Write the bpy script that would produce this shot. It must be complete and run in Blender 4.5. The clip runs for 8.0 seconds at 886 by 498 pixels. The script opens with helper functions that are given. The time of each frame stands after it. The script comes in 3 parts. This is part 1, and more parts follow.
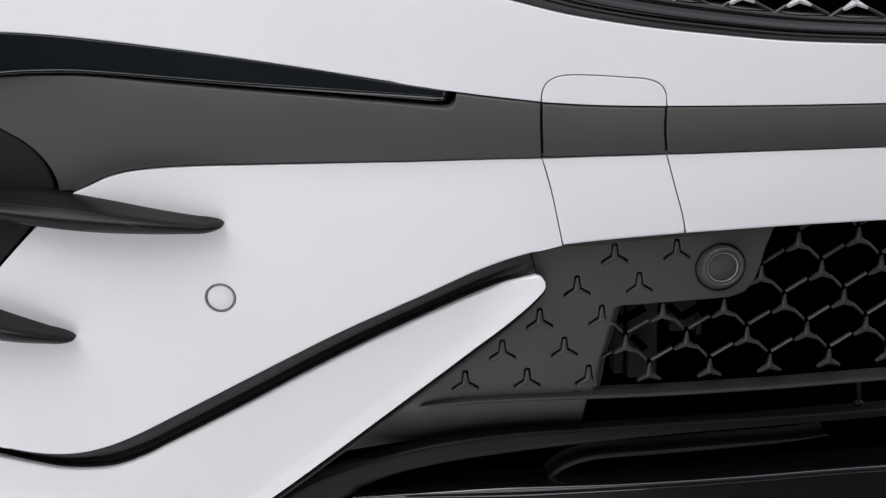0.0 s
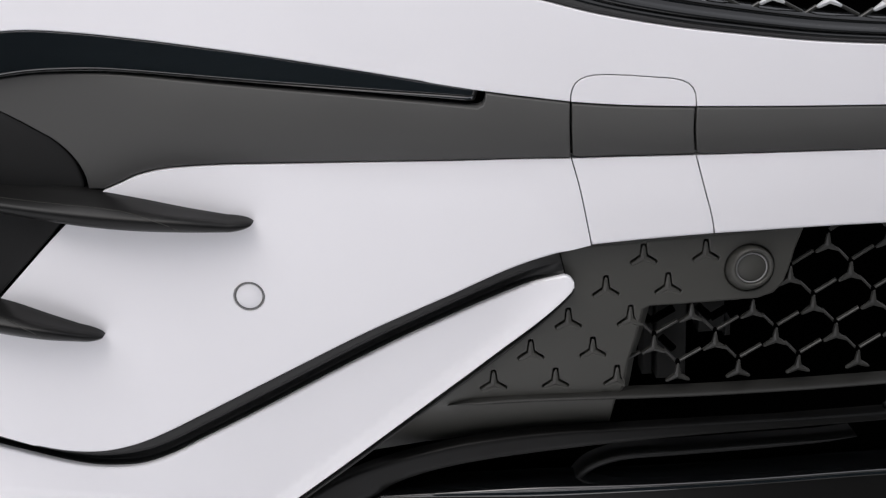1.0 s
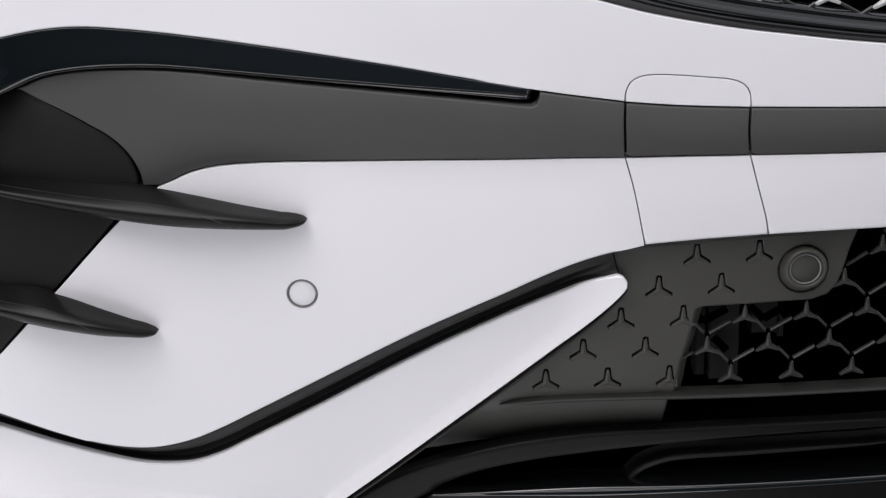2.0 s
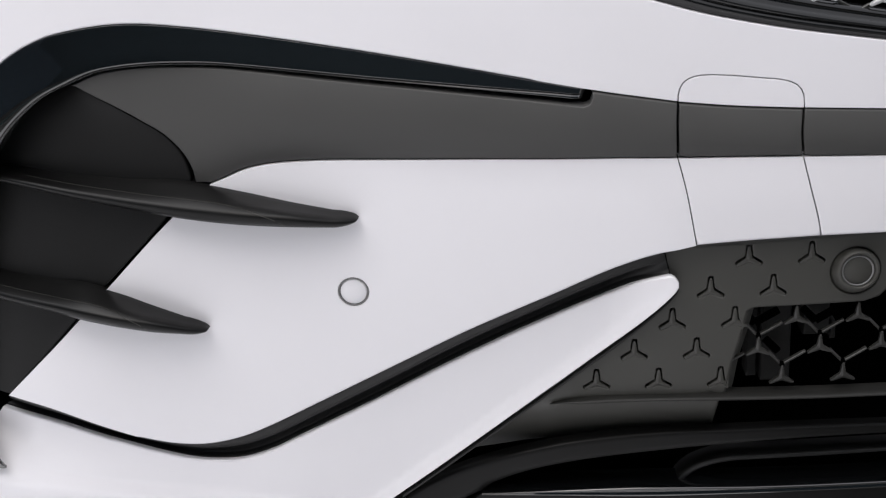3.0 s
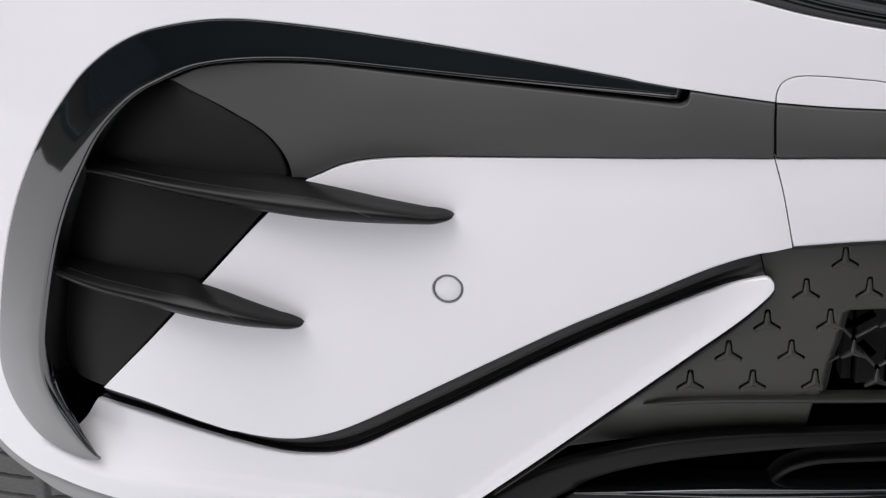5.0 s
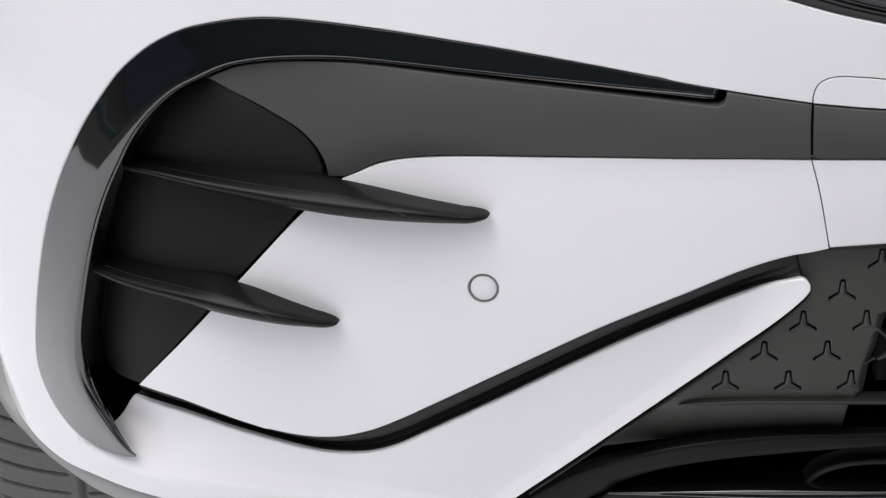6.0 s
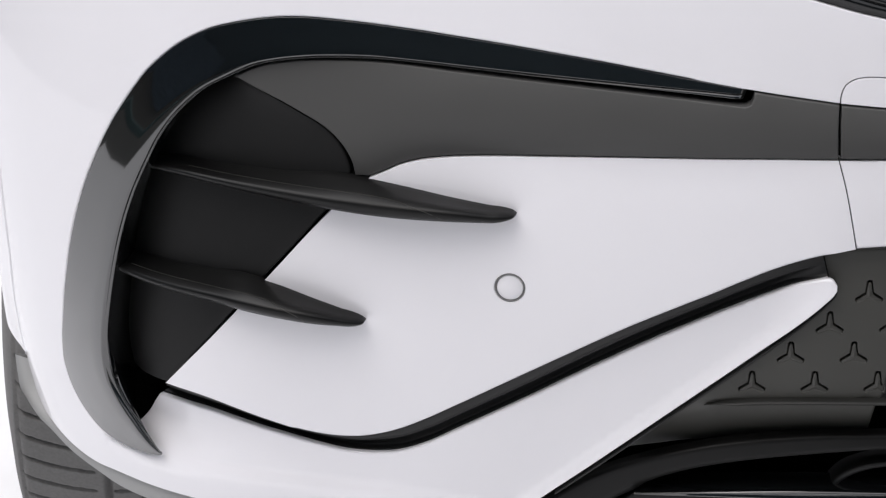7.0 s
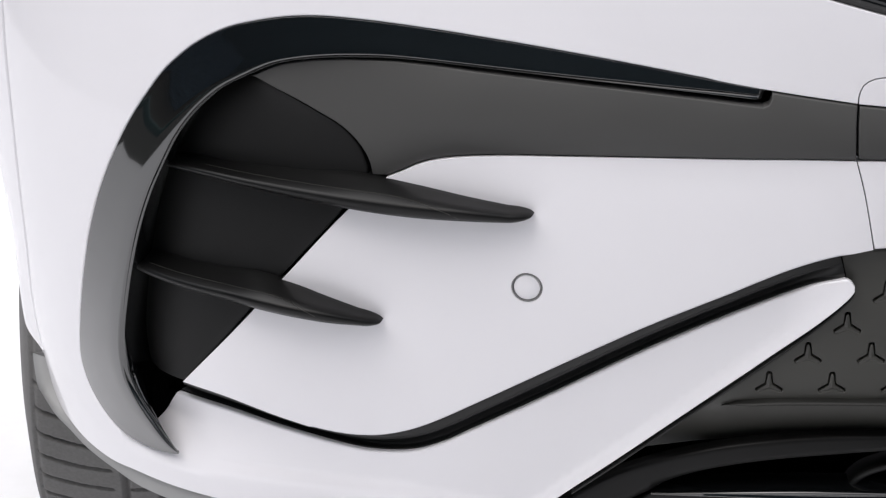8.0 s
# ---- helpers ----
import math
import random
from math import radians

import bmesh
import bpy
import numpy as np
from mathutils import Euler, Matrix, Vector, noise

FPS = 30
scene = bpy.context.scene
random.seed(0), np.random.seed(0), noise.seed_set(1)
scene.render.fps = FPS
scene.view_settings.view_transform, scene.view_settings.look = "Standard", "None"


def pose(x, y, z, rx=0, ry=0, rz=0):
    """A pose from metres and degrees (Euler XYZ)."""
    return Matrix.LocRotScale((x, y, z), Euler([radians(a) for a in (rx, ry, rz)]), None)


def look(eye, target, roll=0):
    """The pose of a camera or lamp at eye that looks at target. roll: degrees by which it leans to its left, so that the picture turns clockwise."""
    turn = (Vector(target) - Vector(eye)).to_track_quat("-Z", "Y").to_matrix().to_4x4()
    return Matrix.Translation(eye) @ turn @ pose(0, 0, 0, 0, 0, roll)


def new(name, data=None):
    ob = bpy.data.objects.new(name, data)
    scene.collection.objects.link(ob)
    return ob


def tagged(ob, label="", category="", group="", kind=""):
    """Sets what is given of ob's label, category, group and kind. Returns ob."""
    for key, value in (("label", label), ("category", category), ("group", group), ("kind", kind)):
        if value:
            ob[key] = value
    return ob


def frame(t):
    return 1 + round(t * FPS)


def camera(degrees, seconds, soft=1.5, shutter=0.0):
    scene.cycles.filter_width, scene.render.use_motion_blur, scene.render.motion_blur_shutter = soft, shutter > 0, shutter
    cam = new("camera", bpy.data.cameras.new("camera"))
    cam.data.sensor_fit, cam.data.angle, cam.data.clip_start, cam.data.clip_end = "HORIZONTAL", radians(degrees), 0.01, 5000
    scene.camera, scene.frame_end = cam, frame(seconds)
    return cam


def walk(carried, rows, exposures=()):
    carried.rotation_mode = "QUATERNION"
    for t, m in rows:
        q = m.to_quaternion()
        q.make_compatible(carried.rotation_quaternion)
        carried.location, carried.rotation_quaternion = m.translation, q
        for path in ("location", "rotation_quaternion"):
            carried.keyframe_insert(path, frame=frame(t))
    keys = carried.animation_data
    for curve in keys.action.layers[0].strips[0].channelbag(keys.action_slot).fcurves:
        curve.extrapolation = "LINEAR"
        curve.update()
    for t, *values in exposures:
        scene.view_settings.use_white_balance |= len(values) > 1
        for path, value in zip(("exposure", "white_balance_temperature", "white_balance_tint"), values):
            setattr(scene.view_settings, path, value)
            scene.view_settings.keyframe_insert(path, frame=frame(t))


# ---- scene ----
from mathutils import geometry

# ---- camera: a tripod pan with a long lens ----
cam = camera(18.55, 8.0, soft=1.3)
EYE, TILT, LEAN, YAW = (0.0, -1.95, 1.39), 69.38, 1.26, -3.948
PAN = [(0.0, 0.0), (0.5, 0.222), (1.0, 0.650), (1.5, 1.235), (3.0, 3.012), (3.5, 3.534), (4.0, 4.061),
       (4.5, 4.595), (5.0, 5.154), (6.5, 6.265), (7.0, 6.559), (7.5, 6.801), (8.0, 6.948)]
walk(cam, [(t, pose(*EYE, TILT, LEAN, YAW + a)) for t, a in PAN], [(0.0, 0.15, 6500, 10), (8.0, 0.15, 6500, 10)])

# ---- light: an overcast sky over a pale forecourt ----
world = bpy.data.worlds.new("overcast_sky")
scene.world = world
world.use_nodes = True
wn = world.node_tree.nodes
sky = wn.new("ShaderNodeTexSky")
sky.sky_type, sky.sun_disc, sky.sun_elevation, sky.sun_rotation = "NISHITA", False, radians(55), radians(200)
sky.air_density, sky.dust_density, sky.ozone_density = 1.0, 4.0, 1.0
soften = wn.new("ShaderNodeMixRGB")
soften.inputs[0].default_value = 0.75
soften.inputs[2].default_value = (7.0, 7.0, 7.3, 1)
world.node_tree.links.new(sky.outputs[0], soften.inputs[1])
world.node_tree.links.new(soften.outputs[0], wn["Background"].inputs[0])
wn["Background"].inputs[1].default_value = 0.15
sun = new("sun", bpy.data.lights.new("sun", "SUN"))
sun.data.energy, sun.data.angle, sun.data.color = 1.9, radians(50), (1.0, 0.98, 0.975)
sun.matrix_world = look((-2.2, -1.4, 6.0), (0, 0, 0))


# ---- materials ----
def material(name, colour, rough, metal=0.0, coat=0.0, grain=0.0, grain_size=900.0, mottle=0.06, bump=0.0, spec=0.5):
    m = bpy.data.materials.new(name)
    m.use_nodes = True
    nt = m.node_tree
    b = nt.nodes["Principled BSDF"]
    b.inputs["Roughness"].default_value, b.inputs["Metallic"].default_value = rough, metal
    b.inputs["Coat Weight"].default_value, b.inputs["Coat Roughness"].default_value = coat, 0.03
    b.inputs["Specular IOR Level"].default_value = spec
    co = nt.nodes.new("ShaderNodeTexCoord")
    big = nt.nodes.new("ShaderNodeTexNoise")
    big.inputs["Scale"].default_value, big.inputs["Detail"].default_value = 9.0, 4.0
    fine = nt.nodes.new("ShaderNodeTexNoise")
    fine.inputs["Scale"].default_value, fine.inputs["Detail"].default_value = grain_size, 2.0
    nt.links.new(co.outputs["Object"], big.inputs["Vector"])
    nt.links.new(co.outputs["Object"], fine.inputs["Vector"])
    add = nt.nodes.new("ShaderNodeMath")
    add.operation = "MULTIPLY_ADD"
    nt.links.new(fine.outputs[0], add.inputs[0])
    add.inputs[1].default_value = grain
    nt.links.new(big.outputs[0], add.inputs[2])
    ramp = nt.nodes.new("ShaderNodeMapRange")
    ramp.inputs["From Min"].default_value, ramp.inputs["From Max"].default_value = 0.3, 0.7 + grain
    ramp.inputs["To Min"].default_value, ramp.inputs["To Max"].default_value = 1 - mottle, 1 + mottle
    nt.links.new(add.outputs[0], ramp.inputs["Value"])
    wear = nt.nodes.new("ShaderNodeMapRange")
    wear.inputs["From Min"].default_value, wear.inputs["From Max"].default_value = 0.35, 0.65
    wear.inputs["To Min"].default_value, wear.inputs["To Max"].default_value = rough * 0.88, rough * 1.12
    nt.links.new(big.outputs[0], wear.inputs["Value"])
    nt.links.new(wear.outputs[0], b.inputs["Roughness"])
    mul = nt.nodes.new("ShaderNodeVectorMath")
    mul.operation = "SCALE"
    mul.inputs[0].default_value = colour
    nt.links.new(ramp.outputs[0], mul.inputs["Scale"])
    nt.links.new(mul.outputs[0], b.inputs["Base Color"])
    if bump:
        bp = nt.nodes.new("ShaderNodeBump")
        bp.inputs["Strength"].default_value, bp.inputs["Distance"].default_value = bump, 0.0002
        nt.links.new(fine.outputs[0], bp.inputs["Height"])
        nt.links.new(bp.outputs[0], b.inputs["Normal"])
    return m


WHITE = material("white_paint", (0.80, 0.79, 0.82), 0.35, coat=0.7, mottle=0.012)
MATTE = material("matte_grey_plastic", (0.060, 0.0594, 0.0577), 0.55, grain=0.25, mottle=0.05, bump=0.05, spec=0.35)
SOFT = material("soft_black_plastic", (0.013, 0.013, 0.013), 0.42, grain=0.3, mottle=0.12, bump=0.08, spec=0.3)
PLATE_M = material("grille_plastic", (0.047, 0.0464, 0.0412), 0.48, grain=0.3, mottle=0.08, bump=0.06, spec=0.45)
# Darkened copy of the grille plastic: the ledge's shade is in its colour.
LEDGE_M = material("shaded_ledge_plastic", (0.014, 0.0139, 0.0126), 0.5, grain=0.3, mottle=0.08, bump=0.08, spec=0.3)
MESH_M = material("mesh_plastic", (0.022, 0.0217, 0.0192), 0.4, grain=0.3, mottle=0.08, bump=0.05, spec=0.6)
FASCIA_M = material("fascia_plastic", (0.0035, 0.0035, 0.0034), 0.42, grain=0.3, mottle=0.1, bump=0.08, spec=0.2)
FASCIA_UP = material("upper_fascia_plastic", (0.0045, 0.0045, 0.0043), 0.45, grain=0.3, mottle=0.1, bump=0.08, spec=0.2)
FIN_M = material("fin_plastic", (0.004, 0.004, 0.004), 0.38, grain=0.3, mottle=0.12, bump=0.05, spec=0.24)
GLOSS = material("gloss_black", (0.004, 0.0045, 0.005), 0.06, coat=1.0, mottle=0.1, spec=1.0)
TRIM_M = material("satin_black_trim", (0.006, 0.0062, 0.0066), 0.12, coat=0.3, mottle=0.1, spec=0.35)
# Near-black without sheen, the painted shade of gaps and recesses.
VOID = material("shade_black", (0.0007, 0.0007, 0.0007), 0.95, mottle=0.2, spec=0.0)
# Next four: tones of the unseen slabs that the gloss frame reflects.
REFLECTED_GREY = material("reflected_grey", (0.05, 0.05, 0.046), 0.85, grain=0.6, grain_size=120, mottle=0.3, bump=0.3)
REFLECTED_TEAL = material("reflected_teal", (0.07, 0.13, 0.13), 0.7, mottle=0.2)
REFLECTED_BROWN = material("reflected_brown", (0.03, 0.027, 0.022), 0.95, grain=0.6, grain_size=40, mottle=0.5)
REFLECTED_BLUE = material("reflected_blue", (0.085, 0.125, 0.165), 0.6, mottle=0.6)
ASPHALT = material("asphalt", (0.12, 0.12, 0.117), 0.85, grain=0.6, grain_size=120, mottle=0.3, bump=0.3)
DUCT_WALL = material("duct_wall_plastic", (0.006, 0.006, 0.006), 0.5, grain=0.3, mottle=0.06, bump=0.05, spec=0.25)
DUCT = material("duct_plastic", (0.010, 0.010, 0.0095), 0.6, mottle=0.5, spec=0.2)
SILVER = material("silver_insert", (0.75, 0.75, 0.76), 0.35, metal=0.6)
RING = material("sensor_ring", (0.16, 0.16, 0.16), 0.5)
PALE_RING = material("pale_ring", (0.24, 0.24, 0.24), 0.4)
SKIRT = material("grey_skirt", (0.30, 0.30, 0.295), 0.55, mottle=0.08)
RUBBER = material("tyre_rubber", (0.12, 0.118, 0.116), 0.75, grain=0.6, grain_size=300, mottle=0.35, bump=0.3)
PAVE = material("pale_concrete", (0.74, 0.74, 0.75), 0.8, grain=0.4, grain_size=60, mottle=0.05)
WALL = material("reflected_dark_blue", (0.036, 0.062, 0.076), 0.7, mottle=0.4)
PALE = material("pale_render", (0.85, 0.85, 0.86), 0.8, mottle=0.04)

# ---- the bumper's body: plan line (p runs from the car's middle to its corner), crown and tuck ----
CX, P1, RC, LIFT = 0.50, 0.75, 0.345, 0.20
A1, A2 = math.atan(-0.15 + 0.5 * P1), radians(86)
PE = P1 + RC * (A2 - A1)


def plan(p):
    if p <= P1:
        return CX - p, -0.15 * p + 0.25 * p * p, math.atan(-0.15 + 0.5 * p)
    a = A1 + (min(p, PE) - P1) / RC
    x, y = CX - P1 - RC * (math.sin(a) - math.sin(A1)), -0.15 * P1 + 0.25 * P1 * P1 + RC * (math.cos(A1) - math.cos(a))
    run = max(0.0, p - PE)
    return x - run * math.cos(a), y + run * math.sin(a), a


def S(p, z, o=0.0):
    """A point of the car's front at p along the plan line and height z over the sill line, o metres behind the skin."""
    x, y, a = plan(p)
    u = min(1.0, max(0.0, (p - P1) / 0.25))
    x += u * u * (3 - 2 * u) * 0.10 * (0.30 - z)
    y += (0.45 if z > 0.46 else 0.5) * (z - 0.46) ** 2
    return Vector((x + o * math.sin(a), y + o * math.cos(a), z + LIFT))


def site(p, z, o=0.0):
    """A frame on the skin: x to the viewer's right, y up, z out of the skin."""
    a, e = plan(p)[2], 0.002
    up = (S(p, z + e, o) - S(p, z - e, o)).normalized()
    right = (S(p - e, z, o) - S(p + e, z, o)).normalized()
    out = right.cross(up).normalized()
    up = out.cross(right)
    m = Matrix((right, up, out)).transposed().to_4x4()
    m.translation = S(p, z, o)
    return m


# ---- tools ----
def part(name, bm, mat, parent=None, label="", smooth=True):
    me = bpy.data.meshes.new(name)
    for f in bm.faces:
        f.smooth = smooth
    bm.to_mesh(me)
    bm.free()
    me.materials.append(mat)
    ob = new(name, me)
    if parent:
        ob.parent = parent
    if label:
        ob["label"] = label
    return ob


def thing(name, label, category, kind="", group=""):
    return tagged(new(name), label, category, group, kind)


def spline(pts, step=0.005):
    """Points of a smooth curve through pts, evenly spaced."""
    q = [np.array(v, float) for v in pts]
    if len(q) == 2:
        dense = [q[0] + (q[1] - q[0]) * k / 20 for k in range(21)]
    else:
        q = [2 * q[0] - q[1]] + q + [2 * q[-1] - q[-2]]
        dense = []
        for i in range(1, len(q) - 2):
            a, b, c, d = q[i - 1:i + 3]
            la, lb, lc = (max(1e-6, np.linalg.norm(v)) ** 0.5 for v in (b - a, c - b, d - c))
            t1 = lb * ((b - a) / la - (c - a) / (la + lb) + (c - b) / lb)
            t2 = lb * ((c - b) / lb - (d - b) / (lb + lc) + (d - c) / lc)
            for k in range(16):
                t = k / 16
                dense.append((2 * t ** 3 - 3 * t * t + 1) * b + (t ** 3 - 2 * t * t + t) * t1 + (3 * t * t - 2 * t ** 3) * c + (t ** 3 - t * t) * t2)
        dense.append(q[-2])
    return even(dense, step=step)


def even(dense, step=0.005, n=0):
    d = np.array(dense)
    s = np.r_[0, np.cumsum(np.linalg.norm(np.diff(d, axis=0), axis=1))]
    n = n or max(2, int(round(s[-1] / step)) + 1)
    t = np.linspace(0, s[-1], n)
    return np.stack([np.interp(t, s, d[:, k]) for k in range(d.shape[1])], 1)


def loop(*curves, step=0.005):
    """A closed outline out of curves that meet end to end."""
    out = []
    for c in curves:
        out.extend(tuple(v) for v in spline(c, step)[:-1])
    r = np.array(out)
    keep = np.linalg.norm(r - np.roll(r, 1, 0), axis=1) > 2e-4
    return r[keep]


def area(r):
    return 0.5 * np.sum(r[:, 0] * np.roll(r[:, 1], -1) - np.roll(r[:, 0], -1) * r[:, 1])


def inset(r, d):
    """The outline r moved inwards by d."""
    if np.max(np.abs(d)) < 1e-9:
        return r
    e = np.roll(r, -1, 0) - r
    n = np.stack([-e[:, 1], e[:, 0]], 1) / np.maximum(1e-9, np.linalg.norm(e, axis=1))[:, None]
    if area(r) < 0:
        n = -n
    m = n + np.roll(n, 1, 0)
    m /= np.maximum(0.6, np.sum(m * m, axis=1) / 2)[:, None]
    return r + m * (d[:, None] if isinstance(d, np.ndarray) else d)


def inside(q, r):
    if len(q) > 1500:
        return np.concatenate([inside(q[k:k + 1500], r) for k in range(0, len(q), 1500)])
    x, y = q[:, 0][:, None], q[:, 1][:, None]
    x1, y1 = r[:, 0][None], r[:, 1][None]
    x2, y2 = np.roll(r, -1, 0)[:, 0][None], np.roll(r, -1, 0)[:, 1][None]
    cross = ((y1 > y) != (y2 > y)) & (x < (x2 - x1) * (y - y1) / (y2 - y1 + 1e-15) + x1)
    return cross.sum(1) % 2 == 1


def reach(q, r):
    if len(q) > 1500:
        return np.concatenate([reach(q[k:k + 1500], r) for k in range(0, len(q), 1500)])
    return np.sqrt(((q[:, None] - r[None]) ** 2).sum(2)).min(1)


def panel(name, ring, mat, parent, off=0.0, rim=0.002, gap=0.0005, wall=0.012, cell=0.012, holes=(), label="", hole_wall=None):
    """A shell on the skin with the outline ring: rounded rim, returned edge, and holes cut through it."""
    depth = off if callable(off) else (lambda p, z: off)
    ring = inset(ring, gap)
    edge = np.array([rim(p, z) for p, z in ring]) if callable(rim) else np.full(len(ring), rim)
    rings = [(ring, edge, wall)] + [(h[::-1] if (area(h) > 0) == (area(ring) > 0) else h, np.full(len(h), 0.001), hole_wall or wall) for h in holes]
    tops = [inset(r, a) if i == 0 else inset(r, -a) for i, (r, a, w) in enumerate(rings)]
    lo, hi = tops[0].min(0), tops[0].max(0)
    gx, gz = np.meshgrid(np.arange(lo[0] + cell / 2, hi[0], cell), np.arange(lo[1] + cell / 2, hi[1], cell))
    gx[1::2] += cell / 2
    grid = np.stack([gx.ravel(), gz.ravel()], 1)
    grid = grid[inside(grid, tops[0])]
    for r in tops:
        if len(grid):
            grid = grid[reach(grid, r) > cell * 0.45]
    for r in tops[1:]:
        if len(grid):
            grid = grid[~inside(grid, r)]
    pts, edges, starts = [], [], []
    for r in tops:
        s = len(pts)
        starts.append(s)
        pts += [Vector(v) for v in r]
        edges += [(s + i, s + (i + 1) % len(r)) for i in range(len(r))]
    pts += [Vector(v) for v in grid]
    vs, fs, orig = triangles(pts, edges)
    where = {}
    for i, olds in enumerate(orig):
        for o in olds:
            where[o] = i
    va = np.array([tuple(v) for v in vs])
    cen = np.array([va[list(f)].mean(0) for f in fs])
    ok = inside(cen, tops[0])
    for r in tops[1:]:
        ok &= ~inside(cen, r)
    bm = bmesh.new()
    bv = [bm.verts.new(S(p, z, depth(p, z))) for p, z in va]
    normal = {v: facing(p, z, depth) for v, (p, z) in zip(bv, va)}
    for f, good in zip(fs, ok):
        if good:
            a, b, c = (va[k] for k in f)
            turn = (b[0] - a[0]) * (c[1] - a[1]) - (b[1] - a[1]) * (c[0] - a[0])
            idx = f if turn < 0 else f[::-1]
            bm.faces.new([bv[k] for k in idx])
    for i, (r, a, w) in enumerate(rings):
        back = [bv[where[starts[i] + k]] for k in range(len(r))]
        steps = [(a * (1 - math.sin(radians(g))), a * (1 - math.cos(radians(g)))) for g in (30, 60, 90)] + [(0.0 * a, a + w)]
        side = inset(r, -0.001 if i == 0 else 0.001)
        for (ins, down), g in zip(steps, (30, 60, 90, 90)):
            line = inset(r, ins if i == 0 else -ins)
            ahead = [bm.verts.new(S(p, z, depth(p, z) + d)) for (p, z), d in zip(line, down)]
            for v, (p, z), (p2, z2) in zip(ahead, r, side):
                away = (S(p2, z2) - S(p, z)).normalized()
                normal[v] = (facing(p, z, depth) * math.cos(radians(g)) + away * math.sin(radians(g))).normalized()
            for k in range(len(r)):
                j = (k + 1) % len(r)
                quad = [back[k], back[j], ahead[j], ahead[k]]
                if len(set(quad)) == 4:
                    f = bm.faces.new(quad)
                    f.normal_update()
                    if f.normal.dot(normal[ahead[k]] + normal[back[k]]) < 0:
                        f.normal_flip()
            back = ahead
    bm.verts.ensure_lookup_table()
    loose = [v for v in bm.verts if not v.link_faces]
    bmesh.ops.delete(bm, geom=loose, context="VERTS")
    normals = [normal[v] for v in bm.verts]
    ob = part(name, bm, mat, parent, label)
    ob.data.normals_split_custom_set_from_vertices(normals)
    return ob


def facing(p, z, depth):
    e = 0.003
    up = S(p, z + e, depth(p, z + e)) - S(p, z - e, depth(p, z - e))
    right = S(p - e, z, depth(p - e, z)) - S(p + e, z, depth(p + e, z))
    return right.cross(up).normalized()


def triangles(pts, edges):
    vs, es, fs, ov, oe, of = geometry.delaunay_2d_cdt(pts, edges, [], 1, 1e-6)
    return vs, fs, ov


def loft(name, rail_a, rail_b, profile, mat, parent, n=160, label="", lean=None, ease=None, end=None):
    """A strip between two rails on the skin; profile: (way across, depth behind the skin)."""
    a, b = even(spline(rail_a, 0.003), n=n), even(spline(rail_b, 0.003), n=n)
    bm = bmesh.new()
    rows = []
    for k in range(n):
        row = []
        for u, d in profile:
            q = a[k] * (1 - u) + b[k] * u
            o = d
            if lean:
                o += u * lean(b[k][0], b[k][1])
            if end:
                f = max(0.0, k / n - 1 + end[2]) / end[2]
                f = f * f * (3 - 2 * f)
                o = o * (1 - f) + (end[0] * (1 - u) + end[1] * u + 0.004 * math.sin(math.pi * max(0.0, min(1.0, u)))) * f
            if ease:
                o = ease[0] + (o - ease[0]) * min(1.0, k / n / ease[1])
            row.append(bm.verts.new(S(q[0], q[1], o)))
        rows.append(row)
    for k in range(n - 1):
        for j in range(len(profile) - 1):
            bm.faces.new((rows[k][j], rows[k][j + 1], rows[k + 1][j + 1], rows[k + 1][j]))
    bmesh.ops.remove_doubles(bm, verts=bm.verts, dist=1e-6)
    return part(name, bm, mat, parent, label)


def lathe(name, profile, mat, parent, m, n=48, label="", smooth=True):
    """A body of revolution round m's z axis; profile: (radius, height)."""
    bm = bmesh.new()
    rings = []
    for r, h in profile:
        rings.append([bm.verts.new(m @ Vector((r * math.cos(2 * math.pi * k / n), r * math.sin(2 * math.pi * k / n), h))) for k in range(n)] if r > 1e-6 else [bm.verts.new(m @ Vector((0, 0, h)))])
    for a, b in zip(rings, rings[1:]):
        for k in range(n):
            j = (k + 1) % n
            if len(a) == 1:
                bm.faces.new((a[0], b[k], b[j]))
            elif len(b) == 1:
                bm.faces.new((a[k], a[j], b[0]))
            else:
                bm.faces.new((a[k], a[j], b[j], b[k]))
    bmesh.ops.recalc_face_normals(bm, faces=bm.faces)
    return part(name, bm, mat, parent, label, smooth)


def circle(p, z, r, n=40):
    return np.array([(p - r * math.cos(2 * math.pi * k / n), z + r * math.sin(2 * math.pi * k / n)) for k in range(n)])


def back(c):
    return list(reversed(c))


# ---- design lines of the bumper: (p, z), in metres ----
GRILLE_LOW = [(-.0459, .5961), (.0412, .6038), (.1154, .6112), (.1805, .6207), (.2276, .6283), (.2869, .6406), (.3163, .6488), (.3413, .6563), (.3703, .6675), (.3991, .6827)]
TOP_EDGE = [(.3991, .6827), (.4521, .7132), (.5651, .7195), (.6934, .7180), (.8232, .7049), (.9155, .6858), (.9833, .6660)]
FENDER_SEAM = [(.9833, .6660), (.9982, .6087), (1.0089, .5597), (1.0205, .4992), (1.0371, .4292), (1.0544, .3708), (1.0887, .3024), (1.1120, .2400)]
SKIN_LOW = [(1.1120, .2400), (1.0980, .2220), (1.0770, .2105), (1.0365, .2039), (1.0005, .1992), (.9598, .1974), (.9235, .2001), (.8780, .2002), (.8264, .2000), (.7509, .1986), (.6653, .1988), (.5631, .1967)]
BLADE_LOW = [(.5600, .2089), (.5218, .2412), (.4939, .2647), (.4664, .2880), (.4211, .3257), (.3765, .3616), (.3412, .3901), (.3192, .4098), (.3096, .4198)]
